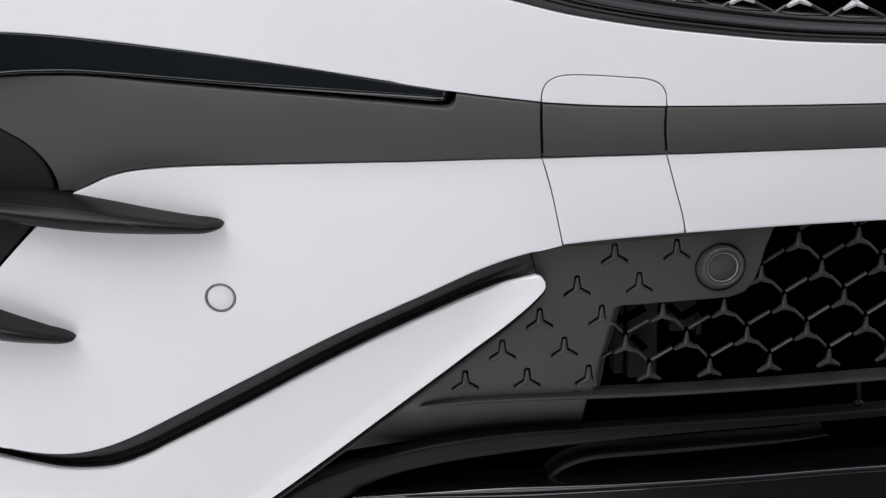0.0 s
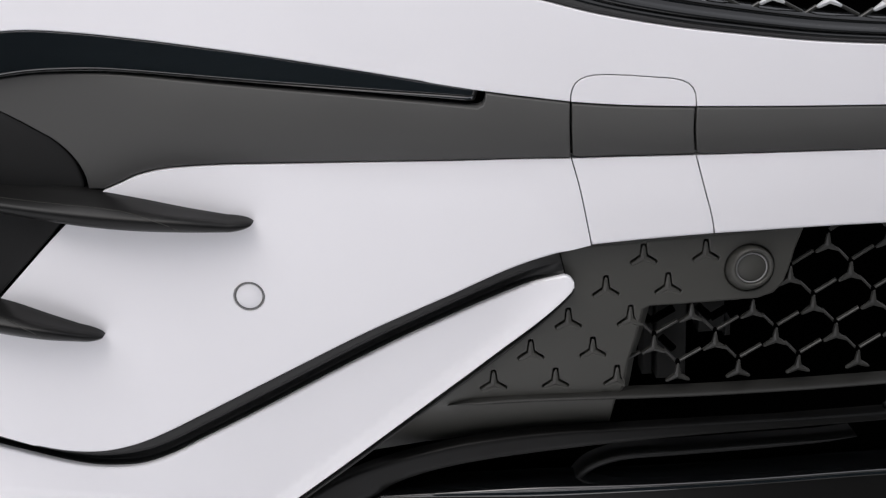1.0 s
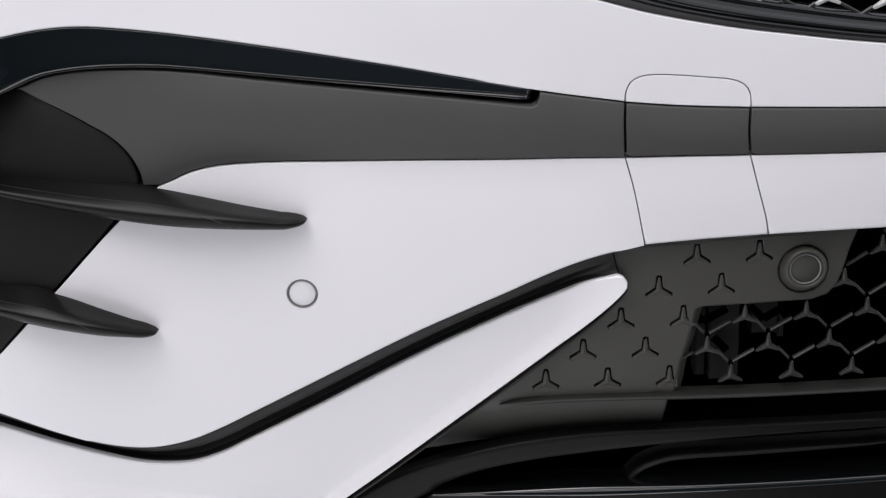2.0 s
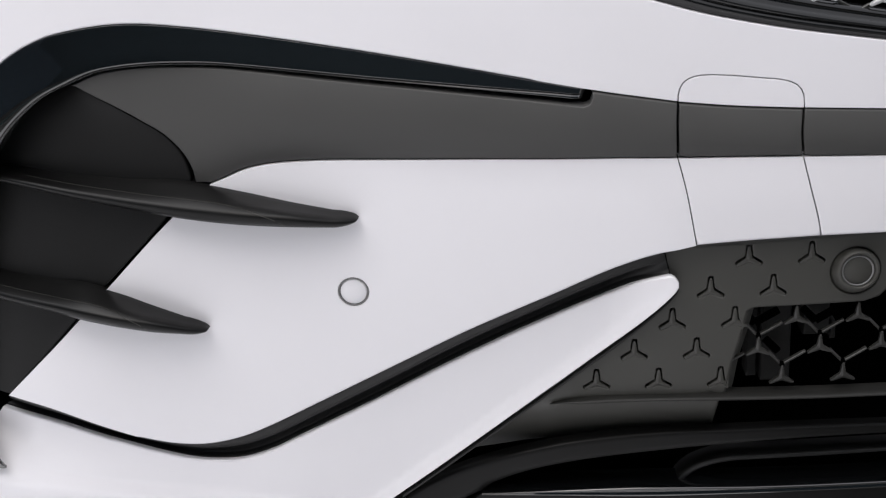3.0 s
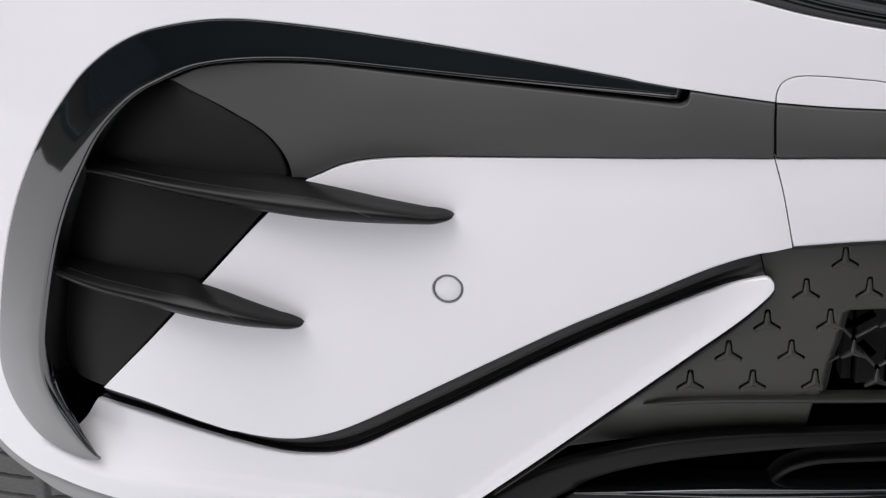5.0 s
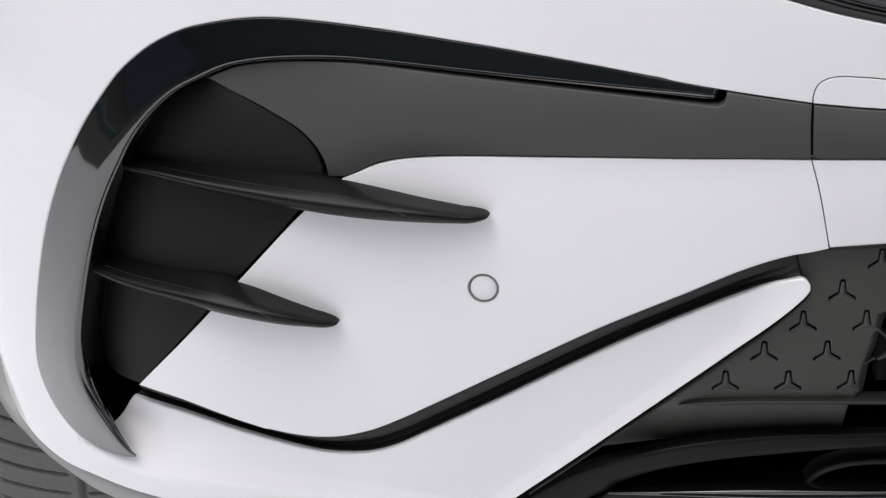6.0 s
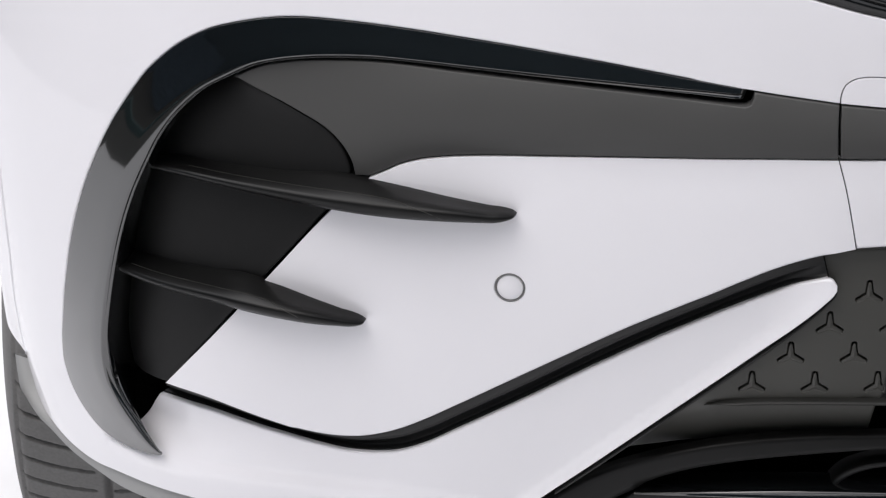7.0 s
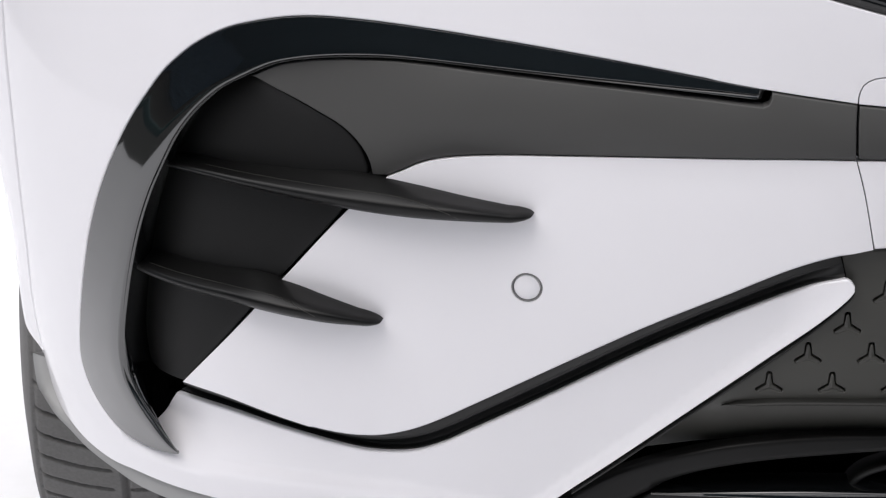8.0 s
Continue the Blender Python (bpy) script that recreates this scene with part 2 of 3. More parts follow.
BLADE_TIP = [(.3096, .4198), (.3046, .4265), (.3042, .4312), (.3063, .4351), (.3114, .4378)]
GROOVE_LOW = [(0.3114, 0.4378), (0.3328, 0.4316), (0.3545, 0.4210), (0.3766, 0.4116), (0.3987, 0.4018), (0.4433, 0.3805), (0.4882, 0.3564), (0.5337, 0.3301), (0.5795, 0.3044), (0.6025, 0.2915), (0.6258, 0.2782), (0.6491, 0.2688), (0.6721, 0.2659), (0.6919, 0.2662), (0.7107, 0.2691), (0.7588, 0.2784), (0.8145, 0.2859), (0.8784, 0.2842)]
BLADE_ROOT = [(0.8784, 0.2842), (0.9117, 0.2440)]
TAIL = [(0.9117, 0.2440), (0.8700, 0.2323)]
C_OUTER = [(.8623, .2361), (.8846, .2344), (.9060, .2348), (.9355, .2412), (.9567, .2553), (.9702, .2734), (.9745, .2946), (.9692, .3186), (.9597, .3434), (.9408, .3909), (.9217, .4362), (.9017, .4772), (.8828, .5107), (.8669, .5366), (.8500, .5606), (.8346, .5806), (.8202, .5947), (.8064, .6058), (.7840, .6182), (.7662, .6238), (.7392, .6292), (.7126, .6314), (.6732, .6299), (.6257, .6255), (.5829, .6202), (.5405, .6143), (.4815, .6048), (.4186, .5935), (.3739, .5854)]
C_INNER = [(.8618, .2386), (.8787, .2631), (.8944, .2839), (.9038, .3033), (.9051, .3220), (.9017, .3443), (.8897, .3836), (.8772, .4216), (.8652, .4533), (.8527, .4818), (.8394, .5073), (.8267, .5298), (.8141, .5473), (.7997, .5623), (.7858, .5739), (.7676, .5838), (.7447, .5940), (.7223, .5987), (.7002, .6012), (.6782, .6023), (.6521, .6026), (.6261, .6012), (.5832, .5977), (.5406, .5940), (.4815, .5886), (.4185, .5821), (.3767, .5774)]
C_LIP = [(.8609, .2393), (.8776, .2638), (.8932, .2846), (.9026, .3040), (.9039, .3227), (.9005, .3449), (.8887, .3842), (.8762, .4221), (.8644, .4538), (.8519, .4822), (.8387, .5077), (.8261, .5302), (.8135, .5476), (.7992, .5627), (.7853, .5742), (.7672, .5841), (.7443, .5943), (.7220, .5990), (.6999, .6015), (.6779, .6026), (.6518, .6029), (.6259, .6015), (.5830, .5980), (.5405, .5943), (.4814, .5889), (.4185, .5824), (.3768, .5777)]
STRIP_TOP_A = [(.3742, .5856), (.3519, .5819), (.3287, .5784), (.3062, .5750)]
STRIP_TOP_B = [(.3062, .5750), (.2670, .5711), (.2112, .5673)]
STRIP_TOP_C = [(.2112, .5673), (.1373, .5632), (.0406, .5577), (-.0470, .5517)]
SEAM = [(.7676, .5833), (.7498, .5744), (.7322, .5663), (.7146, .5576), (.6972, .5489), (.6864, .5402), (.6791, .5308), (.6746, .5199), (.6735, .5095)]
STRIP_LOW_A = [(.6616, .5098), (.6496, .5152), (.6363, .5217), (.6188, .5266), (.5970, .5294), (.5668, .5311), (.5240, .5318), (.4603, .5323), (.3971, .5320), (.3488, .5320), (.3061, .5312)]
STRIP_LOW_B = [(.3061, .5312), (.2675, .5307), (.2109, .5294)]
STRIP_LOW_C = [(.2109, .5294), (.1150, .5262), (.0399, .5228), (-.0481, .5177)]
DIAG = [(.6616, .5098), (.6917, .4828), (.7470, .4205), (.7986, .3618), (.8450, .3123)]
GROOVE_TOP_A = [(.8450, .3123), (.8034, .3061), (.7542, .2928), (.7264, .2855), (.7033, .2825), (.6847, .2827), (.6690, .2851), (.6459, .2927), (.6227, .3044), (.5995, .3179), (.5538, .3445), (.5088, .3699), (.4643, .3938), (.4203, .4145), (.3984, .4243), (.3766, .4345), (.3548, .4440), (.3330, .4516), (.3157, .4561), (.2914, .4616)]
GROOVE_TOP_B = [(.2914, .4616), (.2462, .4642), (.1964, .4657)]
GROOVE_TOP_C = [(.1964, .4657), (.1140, .4656), (.0382, .4636), (-.0507, .4597)]
COVER_TOP = [(.3062, .5750), (.3056, .5822), (.3025, .5890), (.2965, .5930), (.2879, .5947), (.2667, .5938), (.2453, .5915), (.2248, .5887), (.2162, .5848), (.2120, .5786), (.2112, .5673)]
COVER_L = [(.3061, .5312), (.3000, .5077), (.2947, .4804), (.2914, .4616)]
COVER_R = [(.2109, .5294), (.2044, .5026), (.1986, .4796), (.1964, .4657)]
BAND_L = [(.3062, .5750), (.3069, .5586), (.3061, .5328)]
BAND_R = [(.2112, .5673), (.2126, .5496), (.2109, .5310)]
FIN1_LOW = [(0.8533, 0.4977, 0.0140), (0.8154, 0.4984, 0.0051), (0.7648, 0.4952, -0.0049), (0.7166, 0.4919, -0.0149), (0.6704, 0.4889, -0.0223), (0.6317, 0.4870, -0.0244), (0.5937, 0.4856, -0.0221), (0.5650, 0.4834, -0.0150)]
FIN1_MID = [(0.8514, 0.5024, 0.0120), (0.8139, 0.5043, 0.0024), (0.7637, 0.5030, -0.0083), (0.7157, 0.5018, -0.0186), (0.6695, 0.5004, -0.0263), (0.6310, 0.4986, -0.0287), (0.5931, 0.4953, -0.0255), (0.5646, 0.4904, -0.0170)]
FIN1_TOP = [(.8804, .5035, .0485), (.8348, .5074, .0378), (.7772, .5084, .0263), (.7249, .5092, .0140), (.6758, .5108, .0020), (.6364, .5052, -.0010), (.5973, .4977, -.0014), (.5671, .4926, -.0015)]
FIN2_LOW = [(0.9009, 0.4045, 0.0140), (0.8716, 0.4037, 0.0051), (0.8322, 0.4034, -0.0049), (0.7881, 0.4029, -0.0149), (0.7578, 0.4006, -0.0223), (0.7312, 0.3976, -0.0244), (0.7052, 0.3940, -0.0221), (0.6828, 0.3906, -0.0150)]
FIN2_MID = [(0.8978, 0.4098, 0.0120), (0.8690, 0.4106, 0.0024), (0.8303, 0.4109, -0.0083), (0.7866, 0.4117, -0.0186), (0.7566, 0.4111, -0.0263), (0.7302, 0.4081, -0.0287), (0.7043, 0.4037, -0.0255), (0.6822, 0.3976, -0.0170)]
FIN2_TOP = [(.9412, .4107, .0485), (.9006, .4149, .0378), (.8524, .4183, .0263), (.8012, .4198, .0140), (.7651, .4219, .0020), (.7376, .4167, -.0010), (.7107, .4078, -.0014), (.6862, .3999, -.0015)]
PLATE = [(.3212, .4566), (.1222, .4647), (.1299, .4448), (.1340, .4295), (.1387, .4170), (.1462, .4089), (.1588, .4051), (.2440, .4038), (.2493, .4012), (.2549, .3766), (.2605, .3570), (.2647, .3319), (.2691, .3208), (.2709, .2894), (.3330, .2843), (.3873, .2781), (.4235, .2717), (.4600, .2616), (.5127, .2445), (.4497, .3086), (.3930, .3533), (.3460, .3935), (.3193, .4165), (.3214, .4379)]
CREASE = [(.575, .187), (.545, .2135), (.5127, .2400), (.4936, .2530), (.4752, .2625), (.4433, .2745), (.3981, .2865), (.3531, .2935), (.3080, .2968), (.2718, .2970), (.1966, .2972), (.1037, .2950), (.0241, .2930), (-.0693, .2898)]
OPEN_TOP = [(.525, .185), (.49, .2150), (.47, .2300), (.4579, .2371), (.4509, .2432), (.4348, .2514), (.4119, .2593), (.3754, .2672), (.3299, .2732), (.2615, .2791), (.1926, .2822), (.1230, .2824), (.0679, .2820), (-.0732, .2794)]
OPEN_LOW = [(.4579, .2365), (.3983, .2395), (.3295, .2412), (.2372, .2391), (.1437, .2379), (.0644, .2368), (-.0785, .2300)]
LEDGE = [(.4041, .3233), (.3890, .3260), (.3667, .3275), (.3311, .3283), (.2864, .3279), (.2416, .3270), (.1964, .3260), (.1509, .3254), (.1051, .3246), (.0741, .3243), (-.0626, .3215)]
LIP = [(.525, .180), (.475, .2235), (.4585, .2358), (.3983, .2350), (.3295, .2327), (.2602, .2326), (.1905, .2323), (.12, .2317), (.0642, .2310), (-.0791, .2230), (-.0901, .1349)]
INNER_BLADE_TOP = [(.3029, .2326), (.2984, .2426), (.2888, .2522), (.2727, .2591), (.2587, .2616), (.2119, .2625), (.1412, .2630), (.0934, .2625), (.0646, .2635)]
INNER_BLADE_LOW = [(.3005, .2310), (.2940, .2400), (.2850, .2478), (.2700, .2540), (.2570, .2565), (.2110, .2578), (.1410, .2588), (.0934, .2600), (.0650, .2628)]
TRIM_MID = [(-.0457, .6087), (.0412, .6175), (.1154, .6265), (.1803, .6375), (.2273, .6467), (.2612, .6549), (.3031, .6682), (.3364, .6800), (.3694, .6949)]
RIGHT_END = GRILLE_LOW[0][0]

def lift(c, dz):
    return [(p, z + dz) for p, z in c]


# ---- setting ----
def slab(name, x0, x1, y0, y1, z0, z1, mat, label, category):
    bm = bmesh.new()
    bmesh.ops.create_cube(bm, size=1)
    for v in bm.verts:
        v.co = Vector(((x0 + x1) / 2 + v.co.x * (x1 - x0), (y0 + y1) / 2 + v.co.y * (y1 - y0), (z0 + z1) / 2 + v.co.z * (z1 - z0)))
    return tagged(part(name, bm, mat, None, "", False), label, category, "", "structure")


slab("ground", -60, 60, -60, 60, -0.3, 0.0, ASPHALT, "worn mid-grey asphalt under the car", "ground")
# The pale slab's edge at x 0.35, out of view, is set for bounce light.
slab("pavement", -3.15, 0.35, -9.0, 9.0, 0.0, 0.008, PAVE, "pale smooth concrete forecourt beside the car", "pavement")
# Next five: unseen, added to give the gloss frame its reflected bands.
slab("road", -4.6, -3.15, -9.0, 9.0, 0.0, 0.004, REFLECTED_GREY, "unseen dark grey strip added for the frame to reflect", "road")
slab("kerb", -4.72, -4.6, -9.0, 9.0, 0.0, 0.10, REFLECTED_TEAL, "unseen blue-green strip added for the frame to reflect", "kerb")
slab("verge", -9.0, -4.72, -9.0, 9.0, 0.0, 0.06, REFLECTED_BROWN, "unseen dark brown strip added for the frame to reflect", "verge")
slab("wall_south", -12, 12, -9.3, -9.0, 0.0, 6.0, WALL, "unseen dark blue-grey wall added for the frame to reflect", "wall")
slab("wall_west", -9.3, -9.0, -9.0, 9.0, 0.0, 6.0, REFLECTED_BLUE, "unseen mottled blue-grey wall added for the frame to reflect", "wall")
slab("wall_north", -14, 14, 9.0, 9.3, 0.0, 6.0, PALE, "plain white rendered wall behind the car", "wall")

def roll(thin, thick, *curves):
    """A rim that is thin, but thick along the curves given."""
    line = np.concatenate([spline(c, 0.003) for c in curves])

    def rim(p, z):
        d = float(np.min(np.hypot(line[:, 0] - p, line[:, 1] - z)))
        return thin + (thick - thin) * max(0.0, min(1.0, (0.007 - d) / 0.005))
    return rim


# ---- the car ----
car = thing("car", "white passenger car front bumper with black air intakes and dark trim", "car")

upper = loop(back(GRILLE_LOW)[::-1], TOP_EDGE, FENDER_SEAM, SKIN_LOW, BLADE_LOW, BLADE_TIP, GROOVE_LOW, BLADE_ROOT, TAIL, C_OUTER,
             STRIP_TOP_A, COVER_TOP, STRIP_TOP_C, [STRIP_TOP_C[-1], GRILLE_LOW[0]])
FOOT = back(BLADE_LOW) + [(.61, .2180), (.66, .2240), (.7115, .2254), (.7594, .2271), (.8126, .2267), (.8616, .2220)]
FOOT_P, FOOT_Z = np.array([q[0] for q in FOOT]), np.array([q[1] for q in FOOT])


def blade_depth(p, z):
    """The lower blade: a bevel that runs back along its lower edge, then a face that sinks towards its root at the duct."""
    if not 0.30 < p < 0.93 or z > 0.47:
        return 0.0
    edge, b, k = 0.006 * min(1.0, max(0.0, (0.62 - p) / 0.1)), 0.0125, 0.0015
    h = max(0.0, z - float(np.interp(p, FOOT_P, FOOT_Z)))
    ramp = 0.5 * (h + b - math.sqrt((h - b) ** 2 + k * k)) + 0.5 * (math.sqrt(b * b + k * k) - b)
    v = min(1.0, max(0.0, (h - 0.004) / 0.042))
    sink = 0.020 * max(0.0, (p - 0.68) / 0.2) ** 2 * v * v * (3 - 2 * v)
    over = min(1.0, max(0.0, (float(np.interp(p, GROOVE_P, GROOVE_Z)) + 0.012 - z) / 0.004))
    return over * min(1.0, max(0.0, (0.93 - p) / 0.06)) * (edge + 0.55 * ramp) * min(1.0, max(0.0, (p - 0.306) / 0.05)) + over * sink


GROOVE_P, GROOVE_Z = np.array([q[0] for q in GROOVE_LOW]), np.array([q[1] for q in GROOVE_LOW])
panel("bumper_skin", upper, WHITE, car, off=blade_depth, rim=roll(0.0007, 0.0022, C_OUTER[8:-1], GROOVE_LOW), gap=0.0004, label="white painted bumper skin", cell=0.006, wall=0.004)

SENSOR = (0.5540, 0.4252)
SIDE_SENSOR = (0.9803, 0.5952)
def crown(p, z):
    """The panel rolls slightly back towards its upper edge."""
    return 1.5 * max(0.0, z - 0.487) ** 2 * min(1.0, max(0.0, (0.62 - p) / 0.2))


for name, ring, holes in (
        ("middle_panel", loop(STRIP_LOW_A, COVER_L, back(GROOVE_TOP_A), back(DIAG)), [circle(*SENSOR, 0.0119)]),
        ("middle_panel", loop(STRIP_LOW_C, [STRIP_LOW_C[-1], GROOVE_TOP_C[-1]], back(GROOVE_TOP_C), back(COVER_R)), [])):
    panel(name, ring, WHITE, car, off=crown, rim=roll(0.0004, 0.0026, GROOVE_TOP_A[3:-1], GROOVE_TOP_C), gap=0.0004, holes=holes, label="white painted lower bumper panel")

# matte strip, gently rounded across its height
TOP_P = np.array([q[0] for q in back(STRIP_TOP_C) + back(STRIP_TOP_B)[1:] + back(STRIP_TOP_A)[1:] + back(C_INNER)[1:12]])
TOP_Z = np.array([q[1] for q in back(STRIP_TOP_C) + back(STRIP_TOP_B)[1:] + back(STRIP_TOP_A)[1:] + back(C_INNER)[1:12]])
LOW_P = np.array([q[0] for q in back(STRIP_LOW_C) + back(STRIP_LOW_B)[1:] + back(STRIP_LOW_A)[1:]])
LOW_Z = np.array([q[1] for q in back(STRIP_LOW_C) + back(STRIP_LOW_B)[1:] + back(STRIP_LOW_A)[1:]])


def rounded(p, z):
    t, l = float(np.interp(p, TOP_P, TOP_Z)), float(np.interp(p, LOW_P, LOW_Z))
    half = max(0.01, (t - l) / 2)
    u = (z - (t + l) / 2) / half
    fade = min(1.0, max(0.0, (0.72 - p) / 0.12))
    return 0.0027 + fade * half * ((0.14 if u > 0 else 0.30) * u * u - 0.30)


# tow-eye cover in three faces
cover = new("tow_eye_cover")
cover.parent = car
panel("cover_face", loop(COVER_TOP, back(STRIP_TOP_B)), WHITE, cover, rim=0.0003, gap=0.0004, cell=0.008)
panel("cover_face", loop(STRIP_LOW_B, COVER_R, back(GROOVE_TOP_B), back(COVER_L)), WHITE, cover, off=crown, rim=roll(0.0010, 0.0026, GROOVE_TOP_B), gap=0.0004, cell=0.008)
panel("cover_band", loop(STRIP_TOP_B, BAND_R, back(STRIP_LOW_B), back(BAND_L)), MATTE, cover, off=rounded, rim=0.001, gap=0.0011, cell=0.008, label="matte dark grey band")

STRIP_UP = [(p, z - 0.0014 - 0.0015 * min(1.0, max(0.0, (k - 6) / 4))) for k, (p, z) in enumerate(C_INNER[15:])]
STRIP_END = [STRIP_UP[-1], (.3744, .5749), (.3722, .5765), (.3708, .5800), (.3704, .5849)]
panel("trim_strip", inset(loop(STRIP_UP, STRIP_END, [STRIP_END[-1]] + STRIP_TOP_A[1:], BAND_L, back(STRIP_LOW_A), [STRIP_LOW_A[0], SEAM[-1]], back(SEAM)), 0.0), MATTE, car,
      off=rounded, rim=0.001, gap=0.0007, label="matte dark grey trim strip")
panel("trim_strip", loop(STRIP_TOP_C, [STRIP_TOP_C[-1], STRIP_LOW_C[-1]], back(STRIP_LOW_C), back(BAND_R)), MATTE, car, off=rounded, rim=0.001, gap=0.0007, label="matte dark grey trim strip")

# black backing sheet: puts the unlit depth behind the gaps into colour
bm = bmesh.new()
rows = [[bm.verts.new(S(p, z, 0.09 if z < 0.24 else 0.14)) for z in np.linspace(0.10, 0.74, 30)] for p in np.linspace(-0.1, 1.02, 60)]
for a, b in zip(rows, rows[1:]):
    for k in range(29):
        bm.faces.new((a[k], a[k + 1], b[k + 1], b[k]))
part("dark_backing", bm, VOID, car, "black sheet standing in for unlit depth")
bm = bmesh.new()
bmesh.ops.create_cube(bm, size=1.0, matrix=Matrix.LocRotScale(Vector((-0.32, 0.37, 0.45)), None, Vector((0.24, 0.008, 0.30))))
bmesh.ops.bevel(bm, geom=bm.edges[:], offset=0.003, segments=2, affect="EDGES")
part("wheel_arch_liner", bm, VOID, car, "black wheel arch liner", smooth=False)

# air curtain: wall, frame, fins
loft("duct_wall", SEAM + DIAG[1:], C_INNER[15:2:-1], [(0.022, 0.02), (0.022, 0.006), (0.026, 0.005), (0.04, 0.005), (0.12, 0.0065), (0.35, 0.0115), (0.7, 0.020), (1.0, 0.029), (1.3, 0.038), (1.8, 0.052), (2.4, 0.064)], DUCT_WALL, car, label="matte black duct wall")


def intake_frame():
    """Gloss frame: a crowned face, a fine groove, and a rolled lip along its inner edge."""
    n = 320
    a, b = even(spline(C_OUTER, 0.003), n=n), even(spline(C_LIP, 0.003), n=n)
    face = [(0.0, 0.014), (0.0, 0.0002), (0.002, 0.00012), (0.006, 0.0001), (0.08, 0.0), (0.35, -0.0009), (0.7, -0.0024), (0.95, -0.0036), (0.99, -0.0034), (1.0, -0.0024)]
    edge = [(0.04, 0.0010), (0.14, 0.0008), (0.20, 0.0004), (0.72, -0.0012), (0.82, -0.0012), (0.92, -0.0002), (0.98, 0.0020), (1.0, 0.0060), (1.0, 0.012)]
    bm = bmesh.new()
    rows = []
    for k in range(n):
        t = k / (n - 1)
        d = b[k] - a[k]
        wide = float(np.linalg.norm(d))
        lip = min(0.55 * wide, float(np.interp(t, (0.0, 0.02, 0.10, 0.15, 0.42, 0.60, 1.0), (0.0015, 0.0046, 0.0046, 0.0028, 0.0028, 0.0042, 0.0042))))
        d = d / max(1e-6, wide)
        close = max(0.0, (0.012 - t) / 0.012, (t - 0.988) / 0.012)
        close = (0.002 if t < 0.5 else 0.007) * (1 - math.sqrt(max(0.0, 1 - close * close)))
        row = []
        for u, o in [(u * (wide - lip), o) for u, o in face] + [(wide - lip + u * lip, o) for u, o in edge] + [(wide - min(0.012, 0.3 * wide), 0.03), (wide - min(0.03, 0.8 * wide), 0.055)]:
            o *= min(1.0, wide / 0.034) if o < 0 else min(1.0, 0.02 + max(0.0, t - 0.03) / 0.1)
            q = a[k] + d * u
            row.append(bm.verts.new(S(q[0], q[1], o + close)))
        rows.append(row)
    for u, v in zip(rows, rows[1:]):
        for k in range(len(u) - 1):
            bm.faces.new((u[k], u[k + 1], v[k + 1], v[k]))
    for row in (rows[0], rows[-1]):
        bm.faces.new(row)
    bmesh.ops.recalc_face_normals(bm, faces=bm.faces)
    return part("intake_frame", bm, GLOSS, car, "gloss black intake frame")


intake_frame()


def fin(low, mid, top, tip, label):
    """A blade with a rounded nose, from its root behind the frame to its blunt tip."""
    a, b, c = (even(spline(v, 0.003), n=60) for v in (low, mid, top))
    bm = bmesh.new()
    rows = []

    def section(lo, mi, to):
        seq = [(lo[0], lo[1] + 0.001, to[2] + 0.012), lo, lo * 0.75 + mi * 0.25 + np.array((0, 0, -0.0016)), (lo + mi) / 2 + np.array((0, 0, -0.0024)), lo * 0.2 + mi * 0.8 + np.array((0, 0, -0.0016)), mi * 0.95 + to * 0.05, mi * 0.6 + to * 0.4, mi * 0.2 + to * 0.8, to, (to[0], to[1] - 0.001, to[2] + 0.012)]
        rows.append([bm.verts.new(S(*q)) for q in seq])

    for k in range(60):
        section(a[k], b[k], c[k])
    end = np.array((tip[0], tip[1], -0.004))
    for k in range(1, 11):
        u = k / 10
        w = max(0.02, math.sqrt(1 - u ** 1.8))
        core = (a[-1] + c[-1]) / 2 * (1 - u) + end * u
        section(*(core + (v[-1] - (a[-1] + c[-1]) / 2) * w for v in (a, b, c)))
    for u, v in zip(rows, rows[1:]):
        for k in range(9):
            bm.faces.new((u[k], u[k + 1], v[k + 1], v[k]))
    ob = part("intake_fin", bm, FIN_M, car, label)
    bm = bmesh.new()
    prev = None
    for k in range(10, 53):
        s = 0.30 - 1.15 * max(0.0, (k - 40) / 12) ** 3
        q = b[k] * (1 - s) + c[k] * s if s > 0 else b[k] * (1 + s) - a[k] * s
        pair = [bm.verts.new(S(q[0], q[1] + dz, q[2] - 0.0006 - 0.0016 * min(1.0, max(0.0, (0.3 - s) / 0.3)))) for dz in (-0.0003, 0.0003)]
        if prev:
            bm.faces.new((prev[0], prev[1], pair[1], pair[0]))
        prev = pair
    part("parting_line", bm, PLATE_M, ob, "fine moulding line")
    return ob


fin(FIN1_LOW, FIN1_MID, FIN1_TOP, (0.5476, 0.4876), "long black intake fin")
fin(FIN2_LOW, FIN2_MID, FIN2_TOP, (0.6671, 0.3923), "short black intake fin")

# groove trim
loft("groove_trim", GROOVE_TOP_A[:-1], back(GROOVE_LOW), [(-0.05, 0.012), (-0.02, 0.006), (0.08, 0.004), (0.44, 0.0082), (0.49, 0.0083), (0.52, 0.0076), (0.55, 0.0085), (0.60, 0.0135), (0.9, 0.0145), (0.95, 0.0135), (0.965, 0.008), (0.99, 0.0055), (1.01, 0.0055), (1.03, 0.012)], SOFT, car, n=220, label="soft black groove trim", lean=blade_depth, end=(0.0065, 0.0075, 0.07))

